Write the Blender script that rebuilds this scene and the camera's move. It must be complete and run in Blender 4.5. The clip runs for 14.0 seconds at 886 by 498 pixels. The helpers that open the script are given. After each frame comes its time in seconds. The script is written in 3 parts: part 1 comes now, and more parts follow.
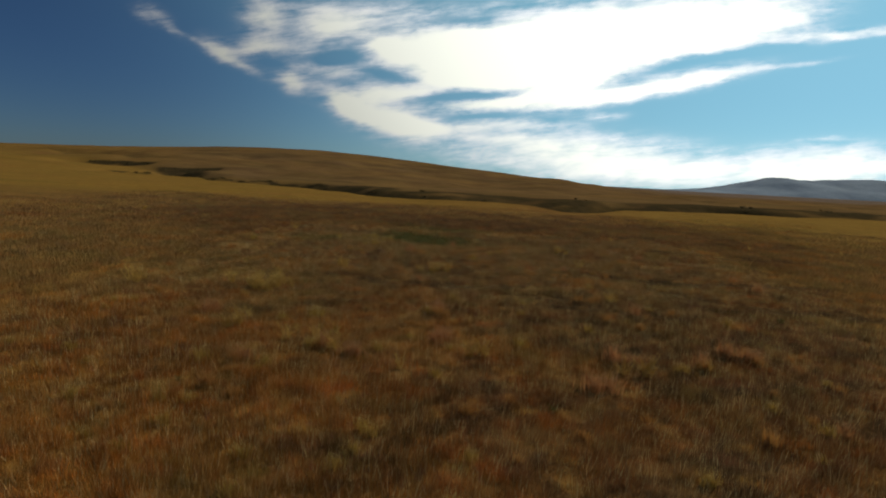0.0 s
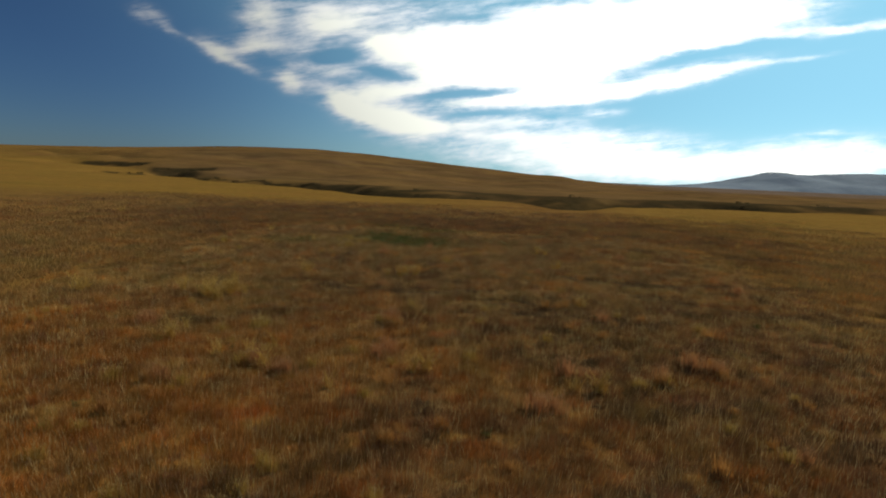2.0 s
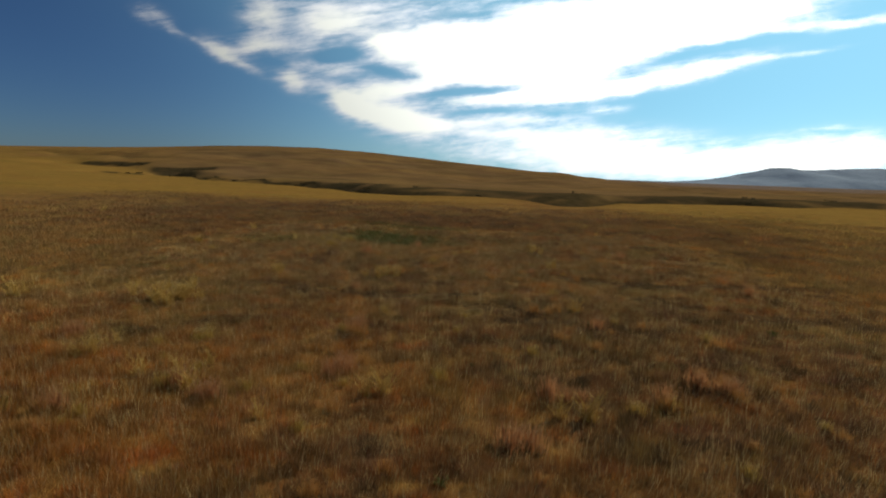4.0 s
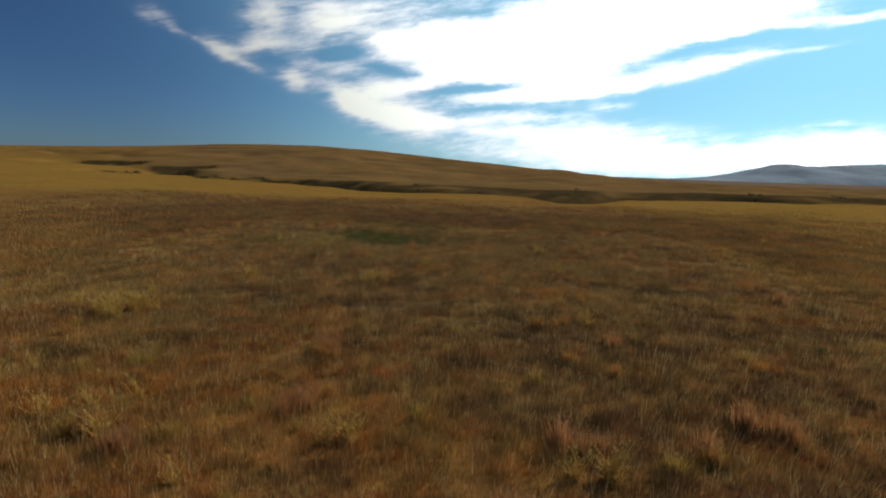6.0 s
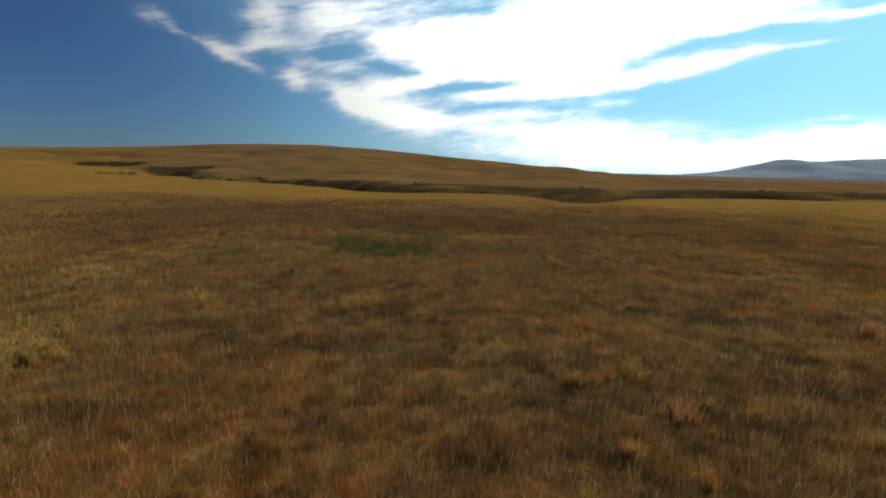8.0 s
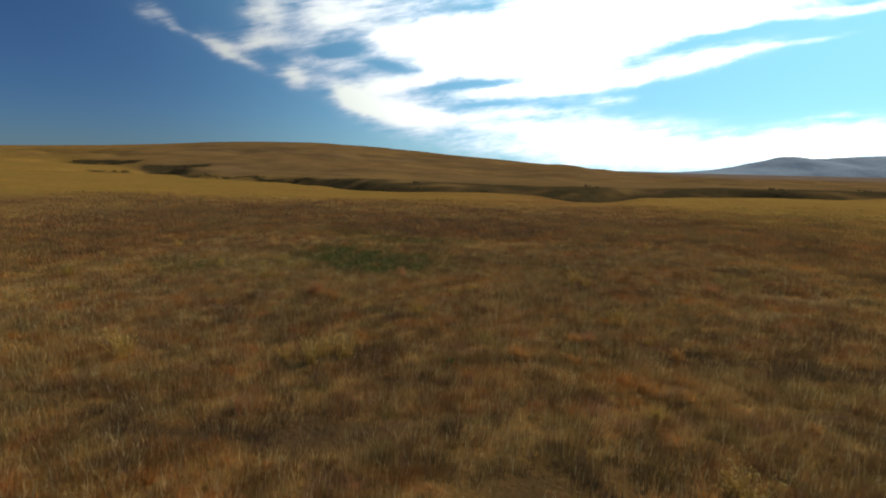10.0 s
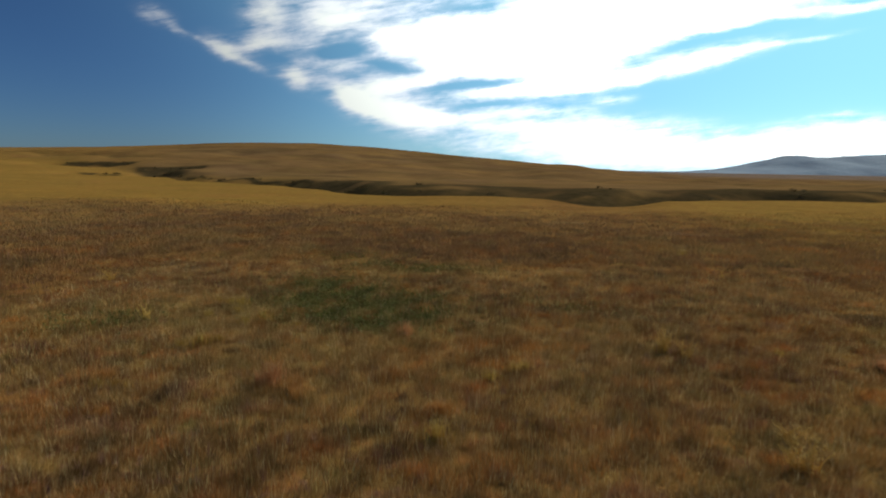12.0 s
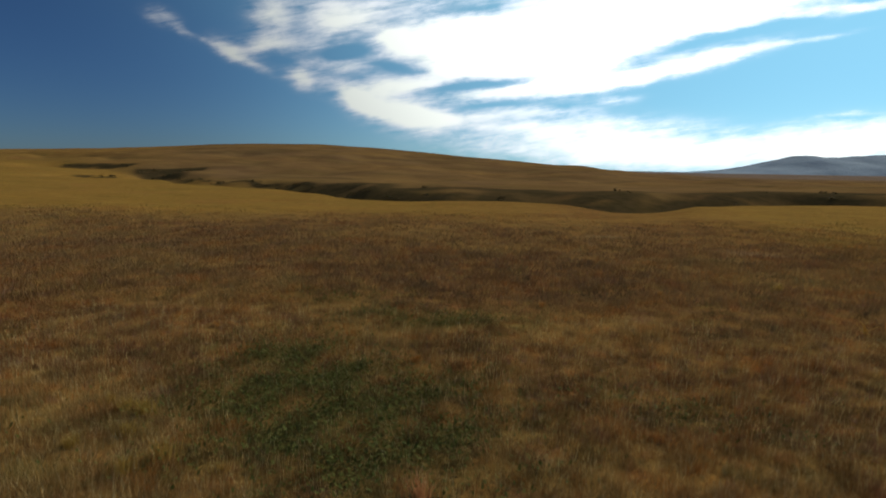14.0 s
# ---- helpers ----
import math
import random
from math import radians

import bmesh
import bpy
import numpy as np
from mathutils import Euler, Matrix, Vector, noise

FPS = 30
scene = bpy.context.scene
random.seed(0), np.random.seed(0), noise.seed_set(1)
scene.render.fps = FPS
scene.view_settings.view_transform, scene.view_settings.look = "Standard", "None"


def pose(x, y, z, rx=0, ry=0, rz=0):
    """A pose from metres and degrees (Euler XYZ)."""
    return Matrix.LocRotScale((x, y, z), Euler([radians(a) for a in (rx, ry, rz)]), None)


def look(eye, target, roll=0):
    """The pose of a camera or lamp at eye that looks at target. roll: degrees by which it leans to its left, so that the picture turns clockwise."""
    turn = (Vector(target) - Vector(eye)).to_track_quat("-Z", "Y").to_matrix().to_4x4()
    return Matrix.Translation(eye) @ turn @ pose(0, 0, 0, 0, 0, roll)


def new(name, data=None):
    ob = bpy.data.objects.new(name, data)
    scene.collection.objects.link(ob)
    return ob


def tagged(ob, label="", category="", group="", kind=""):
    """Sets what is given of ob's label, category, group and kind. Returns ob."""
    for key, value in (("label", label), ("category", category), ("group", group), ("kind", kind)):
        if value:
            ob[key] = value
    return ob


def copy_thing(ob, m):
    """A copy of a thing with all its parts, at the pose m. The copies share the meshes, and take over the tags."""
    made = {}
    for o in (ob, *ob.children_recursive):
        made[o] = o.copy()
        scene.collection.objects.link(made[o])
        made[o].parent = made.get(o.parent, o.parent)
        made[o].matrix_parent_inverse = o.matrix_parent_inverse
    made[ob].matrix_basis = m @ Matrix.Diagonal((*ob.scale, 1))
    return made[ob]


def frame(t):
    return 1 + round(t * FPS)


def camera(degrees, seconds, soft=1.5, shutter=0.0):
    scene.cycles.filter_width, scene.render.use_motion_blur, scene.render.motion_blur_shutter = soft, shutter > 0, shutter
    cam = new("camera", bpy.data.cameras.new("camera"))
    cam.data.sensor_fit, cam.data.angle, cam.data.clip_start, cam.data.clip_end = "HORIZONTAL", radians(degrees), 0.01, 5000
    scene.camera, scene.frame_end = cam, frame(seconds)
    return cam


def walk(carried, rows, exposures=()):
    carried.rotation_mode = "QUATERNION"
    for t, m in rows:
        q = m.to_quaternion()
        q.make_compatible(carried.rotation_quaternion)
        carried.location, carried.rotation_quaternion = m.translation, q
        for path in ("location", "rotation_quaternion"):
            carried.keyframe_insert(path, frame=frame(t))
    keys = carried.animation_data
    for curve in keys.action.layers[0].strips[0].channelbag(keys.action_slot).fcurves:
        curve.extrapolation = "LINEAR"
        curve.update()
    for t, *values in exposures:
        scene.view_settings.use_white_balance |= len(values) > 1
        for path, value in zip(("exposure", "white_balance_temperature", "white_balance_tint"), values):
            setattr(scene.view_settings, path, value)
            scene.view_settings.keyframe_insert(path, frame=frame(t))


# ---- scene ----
import functools

cam = camera(79.3, 14.0, soft=2.0, shutter=0.3)
PATH = [
    (0, (-2.422, 7.752, 8.896), (-2.509, 9.732, 8.628), 3.0),
    (0.5, (-1.917, 8.016, 8.936), (-1.999, 9.996, 8.665), 2.7),
    (1, (-0.972, 8.395, 9.091), (-1.046, 10.375, 8.819), 2.8),
    (1.5, (-0.269, 9.027, 9.184), (-0.347, 11.007, 8.91), 2.6),
    (2, (0.295, 9.893, 9.176), (0.211, 11.872, 8.9), 2.5),
    (2.5, (0.749, 10.904, 9.09), (0.664, 12.883, 8.814), 2.3),
    (3, (1.173, 11.879, 9.004), (1.081, 13.857, 8.725), 2.2),
    (5.5, (2.373, 17.397, 8.39), (2.268, 19.373, 8.102), 1.9),
    (6, (2.364, 18.632, 8.377), (2.256, 20.608, 8.086), 1.8),
    (6.5, (2.36, 20.348, 8.405), (2.253, 22.324, 8.113), 1.7),
    (7, (2.319, 22.422, 8.377), (2.211, 24.397, 8.082), 1.6),
    (7.5, (2.143, 24.564, 8.48), (2.032, 26.539, 8.185), 1.5),
    (8, (1.95, 26.391, 8.559), (1.836, 28.366, 8.261), 1.3),
    (10.5, (1.388, 37.861, 8.59), (1.27, 39.834, 8.284), 1.2),
    (11, (1.092, 41.292, 8.715), (0.971, 43.265, 8.412), 1.0),
    (11.5, (0.418, 44.811, 8.825), (0.299, 46.784, 8.52), 1.0),
    (12, (-0.501, 48.43, 9.014), (-0.624, 50.402, 8.709), 1.0),
    (12.5, (-1.205, 52.001, 9.173), (-1.33, 53.974, 8.867), 1.0),
    (13, (-1.677, 55.549, 9.272), (-1.803, 57.521, 8.964), 1.0),
    (13.5, (-1.942, 59.219, 9.459), (-2.07, 61.191, 9.154), 0.9),
    (14, (-2.553, 62.186, 9.505), (-2.695, 64.158, 9.202), 0.9),
]
walk(cam, [(t, look(eye, target, roll)) for t, eye, target, roll in PATH],
     exposures=((0, -0.67, 6950, 0), (1.5, -0.41, 6950, 0), (3, -0.3, 6850, 1), (6.5, -0.19, 6650, 1), (11, -0.07, 6500, 0), (12.5, -0.12, 6500, 0), (14, -0.38, 6500, 0)))

# ---- world, sun and exposure ----
SUN_AZIMUTH = 48.0      # degrees to the right of +y
SUN_ELEVATION = 35.0
SKY_STRENGTH = 0.05

# high cloud, as soft lobes in the plane y = 1: across, up, half-lengths, tilt, density
WISPS = (
    (-0.605, 0.267, 0.035, 0.0175, -19, 0.66),
    (-0.566, 0.244, 0.028, 0.0097, -39, 0.42),
    (-0.529, 0.227, 0.029, 0.0047, -19, 0.32),
    (-0.48, 0.213, 0.033, 0.0152, -19, 0.85),
    (-0.445, 0.189, 0.046, 0.0094, -23, 0.8),
    (-0.412, 0.217, 0.049, 0.0169, 6, 0.78),
    (-0.396, 0.274, 0.036, 0.0371, 56, 0.95),
    (-0.343, 0.217, 0.044, 0.0101, 5, 0.4),
    (-0.341, 0.163, 0.03, 0.0201, -31, 1.05),
    (-0.27, 0.254, 0.058, 0.021, 9, 0.85),
    (-0.25, 0.183, 0.066, 0.0158, 8, 0.55),
    (-0.197, 0.283, 0.096, 0.0219, 4, 0.6),
    (-0.3, 0.281, 0.065, 0.022, 9, 0.55),
)
BANKS = (
    (-0.242, 0.124, 0.039, 0.0199, -27, 1.2),
    (-0.177, 0.101, 0.068, 0.0279, -16, 1.4),
    (-0.104, 0.09, 0.061, 0.0196, -7, 1.1),
    (-0.151, 0.144, 0.072, 0.0148, 4, 1.05),
    (-0.167, 0.229, 0.043, 0.0167, -9, 1.1),
    (-0.019, 0.211, 0.121, 0.0443, -4, 1.7),
    (0.105, 0.234, 0.203, 0.0638, 5, 1.8),
    (0.288, 0.27, 0.194, 0.0478, 13, 1.7),
    (0.456, 0.288, 0.123, 0.0322, 12, 1.5),
    (0.615, 0.276, 0.112, 0.0095, 8, 1.3),
    (0.049, 0.139, 0.136, 0.0124, 8, 1.25),
    (0.257, 0.162, 0.169, 0.0134, 13, 1.4),
    (0.409, 0.193, 0.087, 0.0111, 15, 0.9),
    (0.182, 0.177, 0.071, 0.01, 12, 1.3),
    (-0.023, 0.176, 0.085, 0.0112, 4, 0.8),
)
VEILS = (
    (-0.27, 0.22, 0.162, 0.0635, -9, 0.33),
    (-0.219, 0.161, 0.12, 0.0275, -11, 0.25),
    (-0.001, 0.092, 0.16, 0.0229, -1, 0.25),
    (0.565, 0.229, 0.076, 0.0043, 10, 0.4),
    (0.235, 0.123, 0.043, 0.0067, 6, 0.55),
    (0.055, 0.098, 0.127, 0.0103, 4, 0.6),
    (0.02, 0.073, 0.096, 0.0103, 3, 0.35),
    (0.193, 0.071, 0.176, 0.0228, 3, 0.8),
    (0.154, 0.037, 0.242, 0.0323, -3, 0.7),
    (0.413, 0.036, 0.262, 0.032, 2, 1.0),
    (0.661, 0.055, 0.126, 0.0384, 5, 1.1),
    (0.618, 0.1, 0.031, 0.0044, 3, 0.5),
)
GAPS = (
    (-0.247, 0.205, 0.048, 0.013, 6, -0.95),
    (-0.365, 0.187, 0.033, 0.0089, -17, -0.5),
    (-0.167, 0.18, 0.069, 0.012, -9, -0.85),
    (-0.25, 0.164, 0.048, 0.0099, -5, -0.4),
    (-0.092, 0.113, 0.05, 0.0055, 2, -0.3),
    (-0.004, 0.147, 0.103, 0.0076, 7, -1.1),
    (-0.025, 0.274, 0.075, 0.0125, 3, -0.7),
    (0.331, 0.212, 0.146, 0.0096, 15, -0.6),
    (0.525, 0.256, 0.113, 0.0083, 12, -0.7),
    (0.039, 0.115, 0.105, 0.0055, 6, -0.5),
    (-0.041, 0.065, 0.039, 0.0089, -5, -0.35),
    (-0.213, 0.234, 0.03, 0.0075, 19, -0.3),
)

world = bpy.data.worlds.new("prairie_sky")
scene.world = world
world.use_nodes = True


class Tree:
    """Short calls for building a node tree."""

    def __init__(self, tree):
        self.tree = tree

    def node(self, kind, inputs=()):
        n = self.tree.nodes.new(kind)
        if kind == "ShaderNodeMix":
            n.data_type = "RGBA"
        for key, value in dict(inputs).items():
            if isinstance(value, bpy.types.NodeSocket):
                self.tree.links.new(value, n.inputs[key])
            else:
                n.inputs[key].default_value = value
        return n

    def math(self, op, a, b=0.0, c=0.0, clamp=False):
        n = self.node("ShaderNodeMath", {0: a, 1: b, 2: c})
        n.operation, n.use_clamp = op, clamp
        return n.outputs[0]

    def vector(self, op, a, b=(0.0, 0.0, 0.0)):
        n = self.node("ShaderNodeVectorMath", {0: a, 1: b})
        n.operation = op
        return n.outputs["Value" if op in ("LENGTH", "DOT_PRODUCT") else 0]

    def cover(self, name):
        """A cover written into the mesh."""
        n = self.node("ShaderNodeAttribute")
        n.attribute_name = name
        return n.outputs["Fac"]

    def mix(self, fac, a, b, blend="MIX"):
        n = self.node("ShaderNodeMix", {0: fac, 6: a, 7: b})
        n.blend_type = blend
        return n.outputs[2]

    def noise(self, vector, scale, detail=4.0, rough=0.55, distort=0.0):
        return self.node("ShaderNodeTexNoise", {"Vector": vector, "Scale": scale, "Detail": detail, "Roughness": rough, "Distortion": distort}).outputs["Fac"]

    def scaled(self, vector, x, y, z):
        return self.node("ShaderNodeMapping", {"Vector": vector, "Scale": (x, y, z)}).outputs[0]

    def ramp(self, value, low, high, to_low=0.0, to_high=1.0):
        n = self.node("ShaderNodeMapRange", {0: value, 1: low, 2: high, 3: to_low, 4: to_high})
        n.interpolation_type = "SMOOTHSTEP"
        return n.outputs[0]


def build_sky():
    w = Tree(world.node_tree)
    w.tree.nodes.clear()
    sky = w.node("ShaderNodeTexSky")
    sky.sky_type, sky.sun_disc = "NISHITA", False
    sky.sun_elevation, sky.sun_rotation = radians(SUN_ELEVATION), radians(SUN_AZIMUTH)
    sky.altitude, sky.air_density, sky.dust_density, sky.ozone_density = 1300.0, 1.0, 0.7, 6.0
    way = w.node("ShaderNodeTexCoord").outputs["Generated"]
    part = w.node("ShaderNodeSeparateXYZ", {0: way})
    ahead = w.math("MAXIMUM", part.outputs[1], 0.05)
    across = w.math("DIVIDE", part.outputs[0], ahead)
    up = w.math("DIVIDE", part.outputs[2], ahead)
    plane = w.node("ShaderNodeCombineXYZ", {0: across, 1: up, 2: 0.0}).outputs[0]
    # wind-torn edges: the plane is bent by noise drawn out along the streaks
    along = w.node("ShaderNodeMapping", {"Vector": plane, "Rotation": (0, 0, radians(-8))}).outputs[0]
    bend = w.node("ShaderNodeTexNoise", {"Vector": w.scaled(along, 7.0, 16.0, 1.0), "Scale": 1.0, "Detail": 6.0, "Roughness": 0.65}).outputs["Color"]
    bend = w.vector("SUBTRACT", bend, (0.5, 0.5, 0.5))
    bend = w.vector("MULTIPLY", bend, (0.045, 0.022, 0.0))
    torn = w.vector("ADD", plane, bend)
    total = None
    for x, y, rx, ry, tilt, dense in WISPS + BANKS + VEILS + GAPS:
        lobe = w.node("ShaderNodeMapping")
        lobe.vector_type = "TEXTURE"
        w.tree.links.new(torn, lobe.inputs["Vector"])
        lobe.inputs["Location"].default_value, lobe.inputs["Scale"].default_value = (x, y, 0), (rx, ry, 1)
        lobe.inputs["Rotation"].default_value = (0, 0, radians(tilt))
        r = w.vector("LENGTH", lobe.outputs[0])
        fall = w.math("POWER", 0.40, w.math("POWER", r, 2.0))
        total = w.math("MULTIPLY_ADD", fall, dense, total if total is not None else 0.0)
    total = w.math("MAXIMUM", total, 0.0)
    fibre = w.math("SUBTRACT", w.noise(w.scaled(along, 6.0, 42.0, 1.0), 1.0, 8.0, 0.66, 0.4), 0.5)
    puff = w.math("SUBTRACT", w.noise(w.scaled(along, 16.0, 34.0, 1.0), 1.0, 7.0, 0.62, 0.3), 0.5)
    shred = w.math("SUBTRACT", w.noise(w.scaled(along, 22.0, 110.0, 1.0), 1.0, 6.0, 0.6, 0.6), 0.5)
    rough = w.math("ADD", w.math("MULTIPLY", fibre, 1.7), w.math("MULTIPLY_ADD", puff, 1.35, w.math("MULTIPLY", shred, 0.8)))
    cover = w.ramp(w.math("MULTIPLY_ADD", rough, w.ramp(total, 0.05, 0.55), total), 0.02, 1.5)
    # thin haze and cloud brighten toward the sun
    a, e = radians(SUN_AZIMUTH), radians(SUN_ELEVATION)
    toward = w.vector("DOT_PRODUCT", way, (math.sin(a) * math.cos(e), math.cos(a) * math.cos(e), math.sin(e)))
    haze = w.math("POWER", w.ramp(toward, 0.0, 0.98), 1.7)
    low = w.math("MULTIPLY", w.math("POWER", w.ramp(up, 0.20, 0.0), 1.5), w.ramp(toward, 0.1, 0.6))
    veil = w.mix(1.0, w.mix(1.0, sky.outputs[0], (0.62, 0.78, 1.06, 1), "MULTIPLY"), w.mix(haze, (0, 0, 0, 1), (6.5, 13.8, 16.7, 1)), "ADD")
    veil = w.mix(1.0, veil, w.mix(low, (0, 0, 0, 1), (1.6, 2.3, 2.6, 1)), "ADD")
    glow = w.ramp(toward, 0.28, 0.80, 12.5, 38.0)
    thick = w.ramp(w.math("ADD", total, puff), 0.5, 1.6, 0.86, 1.0)
    white = w.node("ShaderNodeCombineColor", {0: w.math("MULTIPLY", glow, thick), 1: w.math("MULTIPLY", glow, thick), 2: glow}).outputs[0]
    colour = w.mix(cover, veil, white)
    back = w.node("ShaderNodeBackground", {"Color": colour, "Strength": SKY_STRENGTH})
    w.node("ShaderNodeOutputWorld", {"Surface": back.outputs[0]})


build_sky()

sun = new("sun", bpy.data.lights.new("sun", "SUN"))
sun.data.energy, sun.data.angle, sun.data.color = 4.9, radians(0.6), (1.0, 0.90, 0.74)
a, e = radians(SUN_AZIMUTH), radians(SUN_ELEVATION)
sun.matrix_world = look((300 * math.sin(a) * math.cos(e), 300 * math.cos(a) * math.cos(e), 300 * math.sin(e)), (0, 0, 0))

# ---- the lie of the land ----
RAVINE = ((-900, 600), (-420, 530), (-280, 455), (-195, 390), (-140, 348), (-88, 322), (-58, 285), (-25, 250), (10, 238), (60, 252), (130, 275), (300, 300), (900, 330))
SWALE = ((24, 150), (36, 190), (40, 240))
SIDE_DRAW = ((-560, 640), (-420, 600), (-330, 565))
BARE_SPOTS = ((30, 128, 3.0, 2.2), (20, 67.8, 1.6, 0.5), (24.5, 72.0, 2.6, 0.7), (15, 141, 3, 1.0))
TRAILS = (((2, 48.5), (5.6, 47.3)), ((4.2, 45.5), (8.2, 44.4), (12, 43.6)), ((14.5, 53.6), (17, 51.6), (21.5, 48.8), (38, 47)), ((9, 60), (16, 58), (30, 60)), ((2, 52), (-6, 50), (-14, 52)), ((20, 84), (32, 78), (46, 80)))
GREEN_SPOTS = ((-10, 83, 4.4, 4.2, 1.3), (-5, 82, 3.6, 3.4, 1.0), (-6.5, 78, 4.2, 2.0, 0.8), (-12, 88, 3.2, 2.6, 0.7), (-3.5, 94, 3.6, 1.8, 0.9), (-8.5, 94.5, 3.0, 1.6, 0.6), (-21.5, 76.5, 2.8, 2.0, 0.85), (-13.5, 99.5, 4, 2, 0.5), (5, 83.5, 2.6, 1.8, 0.5), (9, 81.5, 2.0, 1.2, 0.4))
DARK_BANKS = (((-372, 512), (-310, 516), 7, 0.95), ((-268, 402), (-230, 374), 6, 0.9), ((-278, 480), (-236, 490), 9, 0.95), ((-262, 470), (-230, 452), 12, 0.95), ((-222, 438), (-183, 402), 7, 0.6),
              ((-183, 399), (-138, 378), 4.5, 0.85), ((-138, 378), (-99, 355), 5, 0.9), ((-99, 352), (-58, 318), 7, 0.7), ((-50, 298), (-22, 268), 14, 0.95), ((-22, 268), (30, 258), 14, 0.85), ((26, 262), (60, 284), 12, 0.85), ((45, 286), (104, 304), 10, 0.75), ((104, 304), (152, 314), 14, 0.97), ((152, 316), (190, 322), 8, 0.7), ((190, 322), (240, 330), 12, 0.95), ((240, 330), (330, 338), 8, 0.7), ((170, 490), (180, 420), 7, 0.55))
CRESTS = ((-1500, 16), (-683, 25), (-474, 29), (-353, 36), (-290, 38.5), (-158, 35.5), (-44, 25), (104, 14), (160, 8), (260, 2), (500, 0), (1500, 0))


def smooth(x, low, high):
    t = np.clip((x - low) / (high - low), 0, 1)
    return t * t * (3 - 2 * t)


@functools.lru_cache(None)
def swells(size, seed):
    rng = np.random.RandomState(seed)
    return [(rng.uniform(0, 2 * np.pi), rng.uniform(0, 2 * np.pi), 2 * np.pi / size * rng.uniform(0.6, 1.6)) for _ in range(7)]


def waves(x, y, size, seed):
    """Soft random swell, about -1 to 1, of that wavelength in metres."""
    total = 0
    for turn, phase, k in swells(size, seed):
        total = total + np.sin(k * (x * np.cos(turn) + y * np.sin(turn)) + phase)
    return total / 3.5


def line_distance(x, y, line):
    best = np.full(np.shape(x), 1e9)
    for (ax, ay), (bx, by) in zip(line, line[1:]):
        t = np.clip(((x - ax) * (bx - ax) + (y - ay) * (by - ay)) / ((bx - ax) ** 2 + (by - ay) ** 2), 0, 1)
        best = np.minimum(best, np.hypot(x - ax - t * (bx - ax), y - ay - t * (by - ay)))
    return best


def wander(x, y):
    return x + 9 * waves(x, y, 90, 3), y + 9 * waves(x, y, 80, 4)


def height(x, y):
    x, y = np.asarray(x, float), np.asarray(y, float)
    px, py = wander(x, y)
    z = 0.13 * waves(x, y, 22, 1) + (0.045 * waves(x, y, 7.5, 9) + 0.02 * waves(x, y, 3.4, 10)) * (1 - smooth(y, 170, 230)) + 0.3 * waves(x, y, 70, 2) * smooth(np.hypot(x, y - 35), 50, 120)
    crest = sum(np.interp(x + d, [c[0] for c in CRESTS], [c[1] for c in CRESTS]) for d in (-60, -30, 0, 30, 60)) / 5
    rise = smooth(y, 400, 800) * (1 - 0.45 * smooth(y, 830, 1500))
    z = z + crest * rise + 1.6 * waves(x, y, 170, 5) * smooth(y, 380, 520) * (1 - smooth(y, 640, 760)) + 0.9 * waves(x, y, 60, 7) * smooth(y, 290, 380) * (1 - smooth(y, 600, 740))
    z = z + 2.0 * smooth(-x, 110, 420) * smooth(y, 130, 420) * (1 - smooth(y, 450, 620))
    z = z - 8.0 * (1 - smooth(line_distance(px, py, RAVINE), 6, 36)) * (1 - 0.85 * smooth(-x, 190, 330))
    z = z - 1.3 * (1 - smooth(line_distance(px, py, SWALE), 2, 20)) * smooth(y, 150, 205)
    z = z + 2.6 * np.exp(-(((x - 128) / 26) ** 2 + ((y - 800) / 60) ** 2))
    for start, end, _, _ in DARK_BANKS[:4]:
        z = z - 2.6 * np.exp(-(line_distance(x, y + 9, (start, end)) / 9) ** 2)
    z = z - 4.0 * np.exp(-(line_distance(px, py, SIDE_DRAW) / 15) ** 2)
    return z


def brush_shade_cover(x, y):
    """Dark brush and painted shade: the bottoms and flanks of the draws."""
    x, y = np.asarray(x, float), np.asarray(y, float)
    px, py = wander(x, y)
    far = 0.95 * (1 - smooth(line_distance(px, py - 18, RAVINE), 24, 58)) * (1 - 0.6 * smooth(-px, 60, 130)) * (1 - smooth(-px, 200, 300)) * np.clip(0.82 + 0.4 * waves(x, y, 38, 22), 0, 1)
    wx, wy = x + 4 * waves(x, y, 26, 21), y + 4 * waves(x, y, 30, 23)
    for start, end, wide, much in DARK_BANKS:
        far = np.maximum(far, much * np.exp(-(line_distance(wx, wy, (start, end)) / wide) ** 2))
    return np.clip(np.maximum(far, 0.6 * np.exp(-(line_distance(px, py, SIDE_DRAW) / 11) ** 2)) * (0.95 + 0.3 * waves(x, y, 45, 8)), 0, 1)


def straw_cover(x, y):
    """Where ripe yellow grass takes over from the russet grass of the flat."""
    edge = 165 + 9 * waves(x, y, 60, 6) + 4 * waves(x, y, 17, 26) - 0.42 * np.clip(-x - 35, 0, 120) - 0.5 * np.clip(x - 40, 0, 60)
    gap = smooth(line_distance(*wander(np.asarray(x, float), np.asarray(y, float)), SWALE), 8, 28)
    return (1 - 0.5 * smooth(x, -40, 10) * (1 - 0.6 * smooth(x, 90, 200))) * gap * smooth(y - edge, -16, 18) * (1 - 0.75 * smooth(y + 0.6 * np.minimum(x + 200, 0), 380, 520))


